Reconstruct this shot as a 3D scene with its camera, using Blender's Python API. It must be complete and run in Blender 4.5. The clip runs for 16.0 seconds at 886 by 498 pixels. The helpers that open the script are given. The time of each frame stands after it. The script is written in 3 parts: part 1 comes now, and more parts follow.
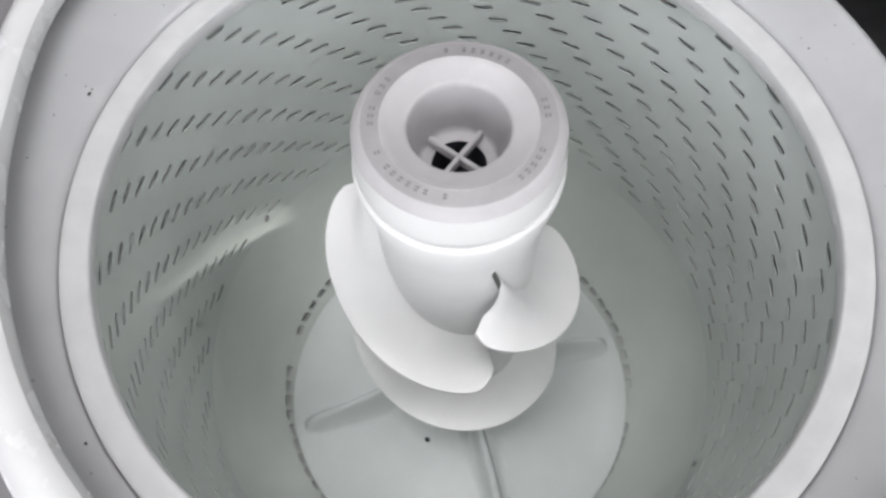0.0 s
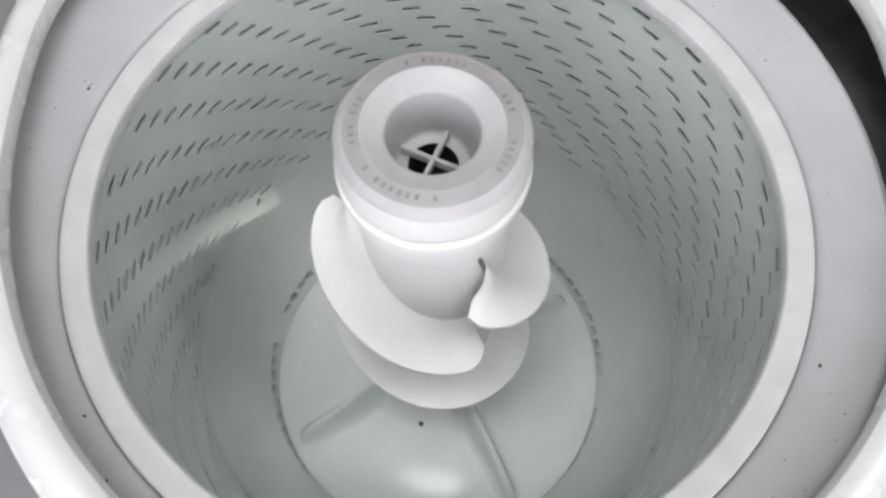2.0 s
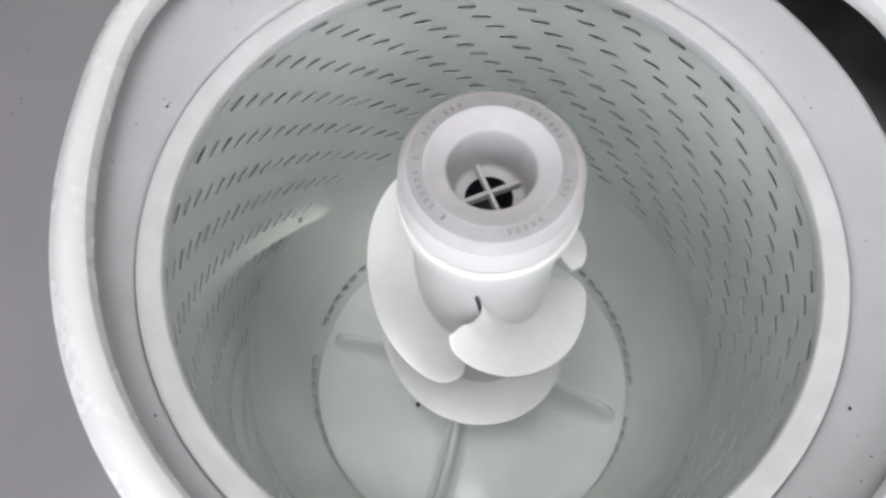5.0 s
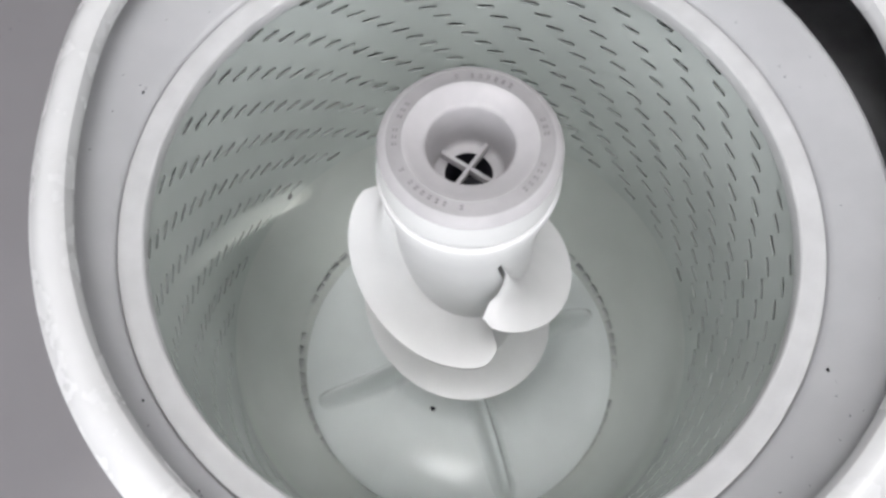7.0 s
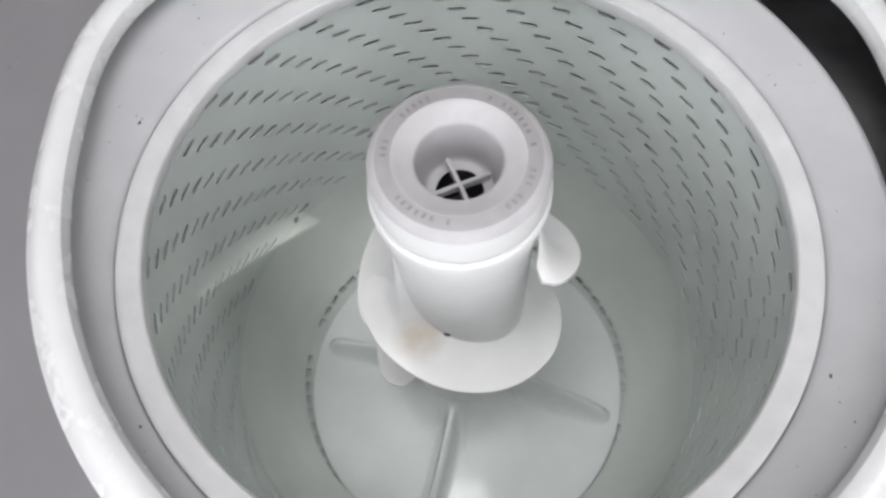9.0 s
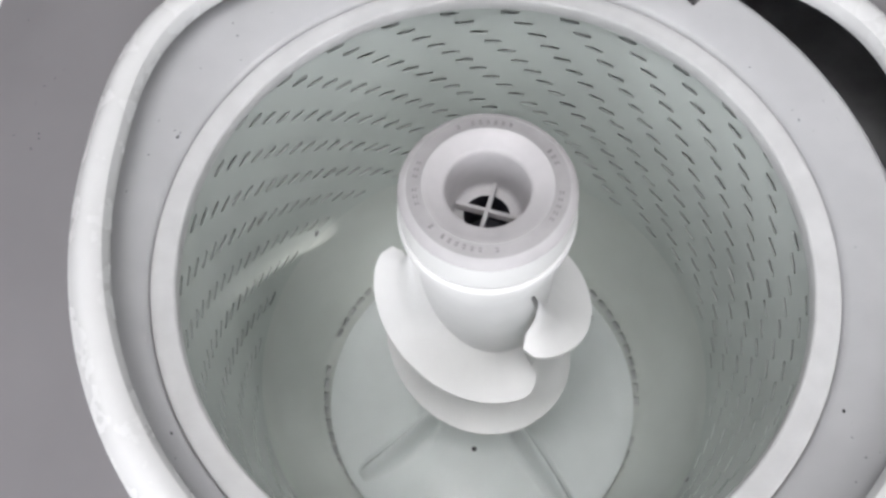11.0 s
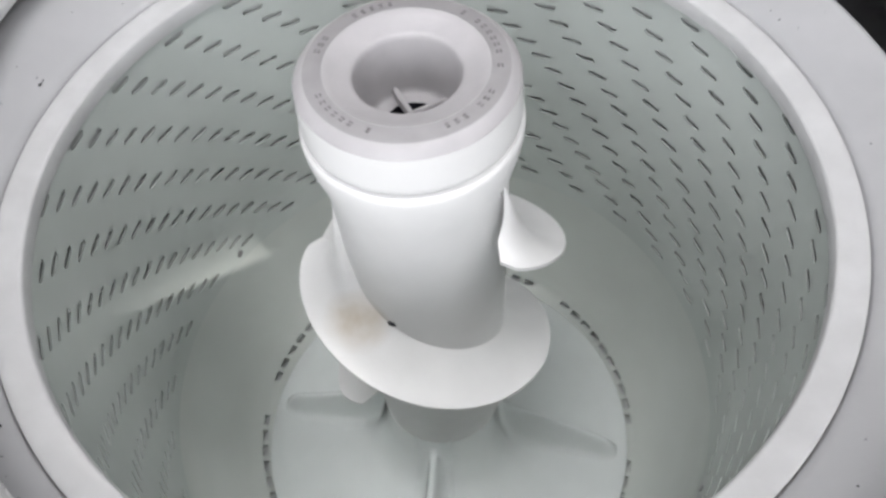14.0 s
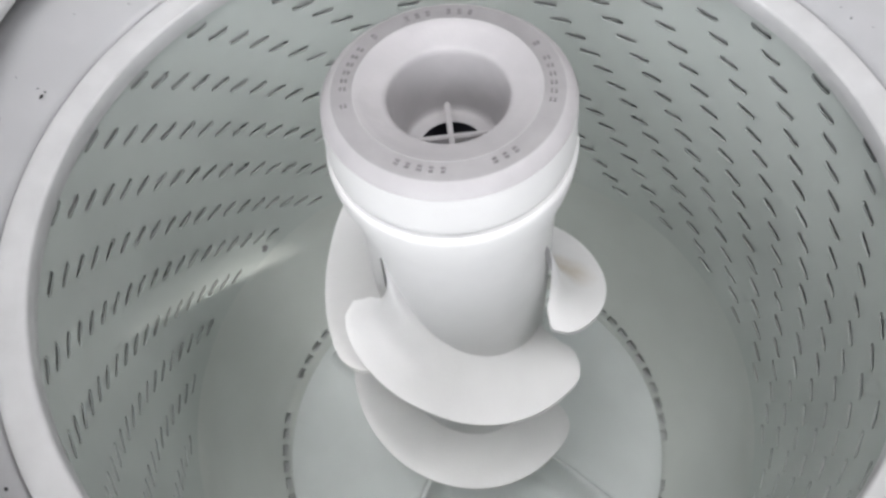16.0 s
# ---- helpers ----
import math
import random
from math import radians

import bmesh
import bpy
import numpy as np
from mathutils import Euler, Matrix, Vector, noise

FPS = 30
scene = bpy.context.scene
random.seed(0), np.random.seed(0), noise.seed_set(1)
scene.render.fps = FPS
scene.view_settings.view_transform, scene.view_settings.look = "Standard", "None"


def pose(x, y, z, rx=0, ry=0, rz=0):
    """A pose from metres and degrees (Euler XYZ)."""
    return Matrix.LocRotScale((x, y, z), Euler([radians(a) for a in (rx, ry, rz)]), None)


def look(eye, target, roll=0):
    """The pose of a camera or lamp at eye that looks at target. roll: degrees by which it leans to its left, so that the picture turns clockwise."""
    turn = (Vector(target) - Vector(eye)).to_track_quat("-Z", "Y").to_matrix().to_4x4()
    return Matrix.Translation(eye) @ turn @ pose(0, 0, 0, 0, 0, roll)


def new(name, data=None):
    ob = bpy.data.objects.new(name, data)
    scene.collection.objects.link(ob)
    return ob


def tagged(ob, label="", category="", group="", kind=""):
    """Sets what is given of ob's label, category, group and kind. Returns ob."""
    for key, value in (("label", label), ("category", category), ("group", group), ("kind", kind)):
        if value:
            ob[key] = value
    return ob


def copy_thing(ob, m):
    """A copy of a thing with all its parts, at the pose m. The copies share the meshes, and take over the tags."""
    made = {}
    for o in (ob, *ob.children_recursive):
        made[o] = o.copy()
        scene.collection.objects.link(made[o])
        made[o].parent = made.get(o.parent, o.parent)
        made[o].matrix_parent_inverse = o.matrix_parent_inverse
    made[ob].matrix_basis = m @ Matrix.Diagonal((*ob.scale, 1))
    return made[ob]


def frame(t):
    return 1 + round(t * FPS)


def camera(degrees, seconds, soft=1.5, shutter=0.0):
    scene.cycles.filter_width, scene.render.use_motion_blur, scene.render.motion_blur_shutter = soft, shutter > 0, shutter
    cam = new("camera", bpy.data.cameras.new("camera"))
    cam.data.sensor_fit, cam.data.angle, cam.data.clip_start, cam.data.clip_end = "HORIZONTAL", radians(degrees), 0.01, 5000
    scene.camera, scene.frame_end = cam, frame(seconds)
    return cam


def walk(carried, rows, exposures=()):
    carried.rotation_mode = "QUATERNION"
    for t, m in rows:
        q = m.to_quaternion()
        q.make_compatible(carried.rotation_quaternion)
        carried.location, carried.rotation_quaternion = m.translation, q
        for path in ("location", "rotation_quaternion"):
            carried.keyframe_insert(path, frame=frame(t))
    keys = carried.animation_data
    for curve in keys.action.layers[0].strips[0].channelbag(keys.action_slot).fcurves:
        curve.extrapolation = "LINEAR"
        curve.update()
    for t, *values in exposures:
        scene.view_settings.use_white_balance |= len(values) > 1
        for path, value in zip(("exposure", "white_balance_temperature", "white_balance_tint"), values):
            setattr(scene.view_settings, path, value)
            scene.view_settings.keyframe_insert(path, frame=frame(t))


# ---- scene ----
Z0 = 0.90          # height of the basket's rim over the floor of the room
S = 0.85           # the machine is drawn in units of 0.85 m
def eye(t, x, y, z, yaw, pitch, roll):
    """A row of the camera's way: place over the rim's centre, then yaw, downward pitch and roll in degrees."""
    a, p = radians(yaw), radians(pitch)
    way = Vector((math.sin(a) * math.cos(p), math.cos(a) * math.cos(p), -math.sin(p)))
    at = Vector((x * S, y * S, z * S + Z0))
    return (t, look(at, at + way, roll))


cam = camera(60.86, 16.0, soft=2.9, shutter=0.0)
PATH = [
    (0.0, -0.0145, -0.2353, 0.4300, -0.00, 65.08, -1.10),
    (0.5, -0.0030, -0.2456, 0.4137, -1.93, 65.52, -3.12),
    (1.0, -0.0167, -0.2584, 0.4212, 2.68, 65.15, 1.37),
    (1.5, -0.0096, -0.2405, 0.4374, 1.60, 66.73, 0.88),
    (2.0, -0.0035, -0.2425, 0.4677, 1.69, 66.60, 1.64),
    (2.5, -0.0096, -0.2562, 0.4825, 2.91, 64.73, 3.82),
    (3.0, -0.0365, -0.2218, 0.5070, 1.51, 65.42, 4.19),
    (3.5, -0.0347, -0.2198, 0.5071, -1.45, 65.10, 2.24),
    (4.0, -0.0144, -0.2307, 0.5059, -5.42, 65.00, -1.34),
    (4.5, -0.0297, -0.2516, 0.4912, -2.94, 64.19, 0.67),
    (5.0, -0.0214, -0.2372, 0.5025, -3.38, 66.73, -0.06),
    (7.3, -0.0178, -0.2466, 0.5029, -0.22, 67.74, 0.82),
    (7.5, -0.0149, -0.2476, 0.5057, -0.28, 67.10, 0.62),
    (8.0, 0.0077, -0.2374, 0.5094, -4.56, 67.73, -4.04),
    (8.5, -0.0030, -0.2529, 0.4992, -3.00, 65.47, -3.32),
    (10.8, -0.0055, -0.2501, 0.5061, -5.12, 65.31, -3.89),
    (11.0, -0.0125, -0.2452, 0.5205, -5.61, 65.32, -3.64),
    (11.5, -0.0160, -0.2412, 0.5205, -8.13, 63.92, -5.18),
    (12.0, -0.0181, -0.2582, 0.5163, -9.23, 61.68, -6.16),
    (12.5, -0.0287, -0.2632, 0.5185, -8.02, 60.93, -5.59),
    (13.0, 0.0059, -0.2704, 0.4998, -9.11, 61.03, -8.28),
    (13.5, 0.0162, -0.2780, 0.4587, -6.28, 59.59, -7.03),
    (14.0, 0.0142, -0.2901, 0.3630, -1.14, 57.27, -3.64),
    (14.5, 0.0231, -0.2481, 0.3271, -2.46, 58.79, -4.59),
    (15.0, 0.0273, -0.2542, 0.3136, -5.18, 55.90, -6.79),
    (15.5, -0.0040, -0.2525, 0.3361, -1.51, 57.75, -3.40),
    (16.0, -0.0012, -0.2380, 0.3492, -2.97, 59.73, -5.44),
]
walk(cam, [eye(*row) for row in PATH], exposures=[(0.0, 0.0), (16.0, 0.0)])

# ---- light, its sources assumed and out of view ----
world = bpy.data.worlds.new("room_world")
scene.world = world
world.use_nodes = True
world.node_tree.nodes["Background"].inputs[0].default_value = (0.75, 0.82, 0.95, 1)
world.node_tree.nodes["Background"].inputs[1].default_value = 0.3


def area_lamp(name, m, sx, sy, watts, colour):
    d = bpy.data.lights.new(name, "AREA")
    d.shape, d.size, d.size_y, d.energy, d.color = "RECTANGLE", sx, sy, watts, colour
    ob = new(name, d)
    ob.matrix_world = m
    return ob


# Assumed overhead lamps: the first lights the skirt, the second the basket's left wall.
area_lamp("assumed_overhead_light", look((-0.30, -0.30, 2.44), (-0.30, -0.30, 0)), 0.90, 0.50, 11.5, (0.985, 0.975, 0.99))
area_lamp("assumed_overhead_light", look((1.10, -0.25, 2.44), (1.10, -0.25, 0)), 0.90, 0.50, 9.5, (0.985, 0.975, 0.99))
# Front light added to brighten the column; no window is in view.
area_lamp("assumed_front_light", look((-0.35, -1.75, 1.50), (-0.15, 0.0, 0.95)), 2.2, 0.86, 41, (0.955, 0.965, 1.0))


# Sun assumed for the bright band on the basket's left wall.
sun = bpy.data.lights.new("sun", "SUN")
sun.energy, sun.angle, sun.color = 3.6, radians(1.2), (1.0, 0.97, 0.92)
new("sun", sun).matrix_world = look((0.37 * 4, -0.696 * 4, 0.616 * 4 + 0.8), (0, 0, 0.8))


# ---- materials ----
def material(name, colour, rough=0.4, metal=0.0, spots=0.0, spot_scale=30.0, bump=0.0, bump_scale=200.0, coat=0.0, tint=None, spec=0.5):
    """A painted, moulded or enamelled surface: base colour, stains at one scale, fine relief at another."""
    m = bpy.data.materials.new(name)
    m.use_nodes = True
    n, l = m.node_tree.nodes, m.node_tree.links
    b = n["Principled BSDF"]
    b.inputs["Base Color"].default_value = (*colour, 1)
    b.inputs["Roughness"].default_value = rough
    b.inputs["Metallic"].default_value = metal
    b.inputs["Coat Weight"].default_value = coat
    b.inputs["Coat Roughness"].default_value = 0.08
    b.inputs["Specular IOR Level"].default_value = spec
    co = n.new("ShaderNodeTexCoord")
    if spots:
        t = n.new("ShaderNodeTexNoise")
        t.inputs["Scale"].default_value = spot_scale
        t.inputs["Detail"].default_value = 6
        l.new(co.outputs["Object"], t.inputs["Vector"])
        r = n.new("ShaderNodeValToRGB")
        r.color_ramp.elements[0].position, r.color_ramp.elements[1].position = 0.38, 0.7
        dark = tint or tuple(c * (1 - spots) for c in colour)
        r.color_ramp.elements[0].color, r.color_ramp.elements[1].color = (*dark, 1), (*colour, 1)
        l.new(t.outputs["Fac"], r.inputs[0])
        l.new(r.outputs[0], b.inputs["Base Color"])
        rr = n.new("ShaderNodeMapRange")
        rr.inputs["To Min"].default_value, rr.inputs["To Max"].default_value = min(1, rough * 1.35), rough * 0.8
        l.new(t.outputs["Fac"], rr.inputs["Value"])
        l.new(rr.outputs[0], b.inputs["Roughness"])
    if bump:
        t2 = n.new("ShaderNodeTexNoise")
        t2.inputs["Scale"].default_value = bump_scale
        t2.inputs["Detail"].default_value = 3
        l.new(co.outputs["Object"], t2.inputs["Vector"])
        bp = n.new("ShaderNodeBump")
        bp.inputs["Strength"].default_value = bump
        bp.inputs["Distance"].default_value = 0.001
        l.new(t2.outputs["Fac"], bp.inputs["Height"])
        l.new(bp.outputs[0], b.inputs["Normal"])
    return m


ENAMEL = material("pale_green_enamel", (0.57, 0.61, 0.587), 0.08, spots=0.10, spot_scale=9, bump=0.07, bump_scale=30)
FLOOR_ENAMEL = material("basket_floor_enamel", (0.60, 0.63, 0.60), 0.12, spots=0.06, spot_scale=14, bump=0.06, bump_scale=40)
RING_WHITE = material("white_ring_plastic", (0.56, 0.56, 0.565), 0.38, spots=0.10, spot_scale=40, bump=0.08, bump_scale=300)
TUB_PLASTIC = material("grey_white_tub_plastic", (0.43, 0.43, 0.44), 0.30, spots=0.09, spot_scale=22, bump=0.06, bump_scale=400)
DECK = material("grey_deck_surface", (0.20, 0.192, 0.20), 0.09, spots=0.12, spot_scale=6, bump=0.05, bump_scale=500)
RIM_WHITE = material("white_rim_enamel", (0.63, 0.63, 0.632), 0.25, spots=0.05, spot_scale=30, bump=0.05, bump_scale=200)
AUGER = material("white_auger_plastic", (0.77, 0.768, 0.765), 0.36, spots=0.05, spot_scale=28, bump=0.06, bump_scale=350)
STAINED = material("stained_auger_plastic", (0.77, 0.768, 0.765), 0.36, spots=0.05, spot_scale=28, bump=0.06, bump_scale=350)


def add_stain(m, at, reach, colour):
    """A brown residue that fades out round one spot of the moulding, broken up by noise."""
    n, l = m.node_tree.nodes, m.node_tree.links
    b = n["Principled BSDF"]
    old = b.inputs["Base Color"].links[0].from_socket
    co = n.new("ShaderNodeTexCoord")
    d = n.new("ShaderNodeVectorMath")
    d.operation = "DISTANCE"
    d.inputs[1].default_value = at
    l.new(co.outputs["Object"], d.inputs[0])
    r = n.new("ShaderNodeMapRange")
    r.inputs["From Min"].default_value, r.inputs["From Max"].default_value = reach, reach * 0.15
    l.new(d.outputs["Value"], r.inputs["Value"])
    t = n.new("ShaderNodeTexNoise")
    t.inputs["Scale"].default_value = 70
    l.new(co.outputs["Object"], t.inputs["Vector"])
    k = n.new("ShaderNodeMath")
    k.operation = "MULTIPLY"
    l.new(r.outputs[0], k.inputs[0])
    l.new(t.outputs["Fac"], k.inputs[1])
    x = n.new("ShaderNodeMixRGB")
    x.inputs[2].default_value = (*colour, 1)
    l.new(k.outputs[0], x.inputs[0])
    l.new(old, x.inputs[1])
    l.new(x.outputs[0], b.inputs["Base Color"])


add_stain(STAINED, (0.0655 * math.cos(radians(27)), 0.0655 * math.sin(radians(27)), -0.100), 0.026, (0.36, 0.25, 0.10))
CAP = material("lilac_grey_cap_plastic", (0.44, 0.427, 0.437), 0.42, spots=0.09, spot_scale=60, bump=0.10, bump_scale=500)
CAP_RING = material("grey_letter_ring_plastic", (0.33, 0.32, 0.326), 0.42, spots=0.12, spot_scale=60, bump=0.10, bump_scale=500)
# Dark grey of the scuffs; on the letters it paints the relief's shade.
SCUFF_AND_SHADE_GREY = material("scuff_and_letter_shade_grey", (0.19, 0.18, 0.19), 0.5)
BASE = material("pale_base_plastic", (0.83, 0.865, 0.86), 0.09, spots=0.07, spot_scale=14, bump=0.05, bump_scale=120)
DARK = material("black_void", (0.012, 0.012, 0.02), 0.6)
SLOT_DARK = material("outer_tub_grey", (0.62, 0.64, 0.63), 0.6, spots=0.2, spot_scale=40)
SPECK = material("black_grit", (0.012, 0.012, 0.012), 0.8)
SHADE_WEDGE = material("dark_grey_shade_wedge", (0.055, 0.053, 0.055), 0.5, spots=0.3, spot_scale=60)
LABEL_WHITE = material("white_label_film", (0.72, 0.70, 0.68), 0.35)
LABEL_INK = material("dark_label_ink", (0.05, 0.04, 0.045), 0.5)
RUST = material("rusty_steel", (0.12, 0.10, 0.085), 0.55, metal=0.6, spots=0.5, spot_scale=300)
WALL = material("painted_wall", (0.50, 0.495, 0.49), 0.8, spots=0.05, spot_scale=3, bump=0.2, bump_scale=60)
CEILING = material("white_ceiling_paint", (0.84, 0.84, 0.84), 0.8, spots=0.04, spot_scale=3, bump=0.2, bump_scale=60)
FLOOR_MAT = material("concrete_floor", (0.20, 0.20, 0.23), 0.7, spots=0.2, spot_scale=4, bump=0.3, bump_scale=50)
LINING = material("dark_cabinet_inside", (0.40, 0.40, 0.405), 0.7, spots=0.3, spot_scale=20)
CLEAR = material("clear_plastic", (0.36, 0.36, 0.355), 0.2)
# Glow of the made-up ceiling lamps, on top of their area lights.
GLOW = bpy.data.materials.new("added_lamp_glow")
GLOW.use_nodes = True
GLOW.node_tree.nodes["Principled BSDF"].inputs["Emission Color"].default_value = (1, 0.98, 0.95, 1)
GLOW.node_tree.nodes["Principled BSDF"].inputs["Emission Strength"].default_value = 2.0


# ---- mesh helpers ----
def mesh_of(name, verts, faces, mat, smooth=True):
    me = bpy.data.meshes.new(name)
    me.from_pydata([tuple(v) for v in verts], [], [tuple(f) for f in faces])
    me.validate()
    me.update()
    me.materials.append(mat)
    if smooth:
        me.polygons.foreach_set("use_smooth", [True] * len(me.polygons))
        me.set_sharp_from_angle(angle=radians(40))
    return me


def part(name, verts, faces, mat, parent=None, label="", smooth=True):
    ob = new(name, mesh_of(name, verts, faces, mat, smooth))
    ob.parent = parent
    return tagged(ob, label) if label else ob


def empty(name, z=0.0, size=1.0):
    ob = new(name)
    ob.empty_display_size = 0.05
    ob.location, ob.scale = (0, 0, z), (size, size, size)
    return ob


def lathe(profile, seg=128, closed=False):
    """Turns (radius, height) pairs about the z axis."""
    v, f, n = [], [], len(profile)
    for i in range(seg):
        a = 2 * math.pi * i / seg
        for r, z in profile:
            v.append((r * math.cos(a), r * math.sin(a), z))
    for i in range(seg):
        j = (i + 1) % seg
        for k in range(n if closed else n - 1):
            k2 = (k + 1) % n
            f.append((i * n + k, j * n + k, j * n + k2, i * n + k2))
    return v, f


def arc(cx, cz, r, a0, a1, n=8):
    return [(cx + r * math.cos(radians(a0 + (a1 - a0) * i / n)), cz + r * math.sin(radians(a0 + (a1 - a0) * i / n))) for i in range(n + 1)]


def box(x0, y0, z0, x1, y1, z1, bevel=0.0):
    bm = bmesh.new()
    bmesh.ops.create_cube(bm, size=1)
    for v in bm.verts:
        v.co = ((v.co.x + 0.5) * (x1 - x0) + x0, (v.co.y + 0.5) * (y1 - y0) + y0, (v.co.z + 0.5) * (z1 - z0) + z0)
    if bevel:
        bmesh.ops.bevel(bm, geom=bm.edges[:], offset=bevel, segments=2, affect="EDGES")
    bm.verts.index_update()
    out = [v.co[:] for v in bm.verts], [[v.index for v in f.verts] for f in bm.faces]
    bm.free()
    return out


def joined(*shapes):
    v, f = [], []
    for sv, sf in shapes:
        o = len(v)
        v += list(sv)
        f += [tuple(i + o for i in q) for q in sf]
    return v, f


def blob(x, y, z, rx, ry, rz, turn=0.0, seg=6):
    """A small uneven lump."""
    v, f, rnd = [], [], random.Random(int(1e6 * (x + 3 * y)) & 0xFFFF)
    c, s = math.cos(turn), math.sin(turn)
    rings = [(-0.6, 0.75), (0.1, 1.0), (0.8, 0.6)]
    for h, w in rings:
        for i in range(seg):
            a = 2 * math.pi * i / seg
            k = w * rnd.uniform(0.75, 1.15)
            px, py = rx * k * math.cos(a), ry * k * math.sin(a)
            v.append((x + c * px - s * py, y + s * px + c * py, z + rz * h))
    for r in range(2):
        for i in range(seg):
            j = (i + 1) % seg
            f.append((r * seg + i, r * seg + j, (r + 1) * seg + j, (r + 1) * seg + i))
    f.append(tuple(range(2 * seg, 3 * seg)))
    return v, f


# ---- the unseen room, added to close the place and bounce light ----
def slab(name, b, mat, label, category):
    v, f = box(*b)
    return tagged(part(name, v, f, mat, smooth=False), label, category, kind="structure")


slab("floor", (-2.2, -1.8, -0.1, 2.2, 1.2, 0.0), FLOOR_MAT, "bare grey concrete floor under the washing machine", "floor")
slab("ceiling", (-2.2, -1.8, 2.5, 2.2, 1.2, 2.6), CEILING, "plain white painted ceiling", "ceiling")
slab("wall_north", (-2.2, 1.09, 0.0, 2.2, 1.2, 2.5), WALL, "plain off-white painted wall behind the machine", "wall")
slab("wall_west", (-2.2, -1.7, 0.0, -2.1, 1.09, 2.5), WALL, "plain off-white painted wall", "wall")
slab("wall_east", (2.1, -1.7, 0.0, 2.2, 1.09, 2.5), WALL, "plain off-white painted wall", "wall")
# Made-up openings: the wide one admits front light, the small one trims the sunbeam.
v, f = joined(box(-2.2, -1.8, 0, 2.2, -1.7, 1.05), box(-2.2, -1.8, 1.95, 2.2, -1.7, 2.16), box(-2.2, -1.8, 2.16, 0.60, -1.7, 2.348), box(0.86, -1.8, 2.16, 2.2, -1.7, 2.348), box(-2.2, -1.8, 2.348, 2.2, -1.7, 2.5), box(-2.2, -1.8, 1.05, -1.47, -1.7, 1.95), box(0.77, -1.8, 1.05, 2.2, -1.7, 1.95))
tagged(part("wall_south", v, f, WALL, smooth=False), "unseen added wall with openings that let in the front light and trim the sunbeam", "wall", kind="structure")
# Fixtures made up to go with the added overhead lights.
lamp = empty("assumed_ceiling_lamp", 2.5)
lamp.location = (-0.30, -0.30, 2.5)
tagged(lamp, "added, unseen white rectangular ceiling lamp with a glowing diffuser", "lamp", group="ceiling lamps")
v, f = box(-0.49, -0.29, -0.045, 0.49, 0.29, 0.0, 0.006)
part("housing", v, f, RIM_WHITE, lamp, smooth=False)
v, f = box(-0.45, -0.25, -0.05, 0.45, 0.25, -0.046)
part("diffuser", v, f, GLOW, lamp, "glowing white diffuser of the added lamp", smooth=False)
copy_thing(lamp, pose(1.10, -0.25, 2.5))


# ---- the washing machine ----
CX, CY = 0.016, 0.05


def opening(k=0.0, n=160):
    """The lid opening's outline, k metres outside it: round in front, squarer behind."""
    pts = []
    for i in range(n):
        a = 2 * math.pi * i / n
        c, s = math.cos(a), math.sin(a)
        hx = 0.297 + k
        hy, e = (0.202 + k, 3.0) if s > 0 else (0.325 + k, 2.05)
        r = (abs(c / hx) ** e + abs(s / hy) ** e) ** (-1 / e)
        pts.append((CX + r * c, CY + r * s))
    return pts


def strip(outlines):
    """Skins a list of (outline, height) loops in order."""
    n = len(outlines[0][0])
    v = [(x, y, z) for o, z in outlines for x, y in o]
    f = [(k * n + i, k * n + (i + 1) % n, (k + 1) * n + (i + 1) % n, (k + 1) * n + i) for k in range(len(outlines) - 1) for i in range(n)]
    return v, f


def rect_outline(x0, y0, x1, y1, n=160):
    pts = []
    for i in range(n):
        a = 2 * math.pi * i / n
        c, s = math.cos(a), math.sin(a)
        cx, cy, hx, hy = (x0 + x1) / 2, (y0 + y1) / 2, (x1 - x0) / 2, (y1 - y0) / 2
        r = (abs(c / hx) ** 24 + abs(s / hy) ** 24) ** (-1 / 24)
        pts.append((cx + r * c, cy + r * s))
    return pts


washer = empty("washing_machine", Z0, S)
tagged(washer, "open top-loading washing machine with grey deck and white basket", "washing machine")
DZ = 0.046
# raised white lip round the opening, and its folded-down inner edge
v, f = strip([(opening(0.012), DZ - 0.016), (opening(0.0015), DZ - 0.014), (opening(0.0), DZ - 0.009), (opening(0.0), DZ - 0.005), (opening(0.0015), DZ + 0.001), (opening(0.006), DZ + 0.004),
              (opening(0.014), DZ + 0.004), (opening(0.020), DZ + 0.001), (opening(0.026), DZ - 0.006), (opening(0.030), DZ - 0.010)])
part("opening_rim", v, f, RIM_WHITE, washer, "raised glossy white rim round the lid opening")
v, f = strip([(opening(0.030), DZ - 0.010), (opening(0.042), DZ - 0.012), (rect_outline(-0.42, -0.37, 0.42, 0.36), DZ - 0.012)])
part("deck", v, f, DECK, washer, "grey deck, dusted with black specks")
v, f = strip([(rect_outline(-0.42, -0.37, 0.42, 0.36), DZ - 0.012), (rect_outline(-0.428, -0.378, 0.428, 0.367), DZ - 0.011), (rect_outline(-0.438, -0.388, 0.438, 0.375), DZ - 0.016),
              (rect_outline(-0.445, -0.395, 0.445, 0.38), DZ - 0.03), (rect_outline(-0.447, -0.397, 0.447, 0.382), DZ - 0.05), (rect_outline(-0.447, -0.397, 0.447, 0.382), 0.03 - Z0 / S)])
part("cabinet", v, f, RIM_WHITE, washer, "white enamelled steel cabinet")
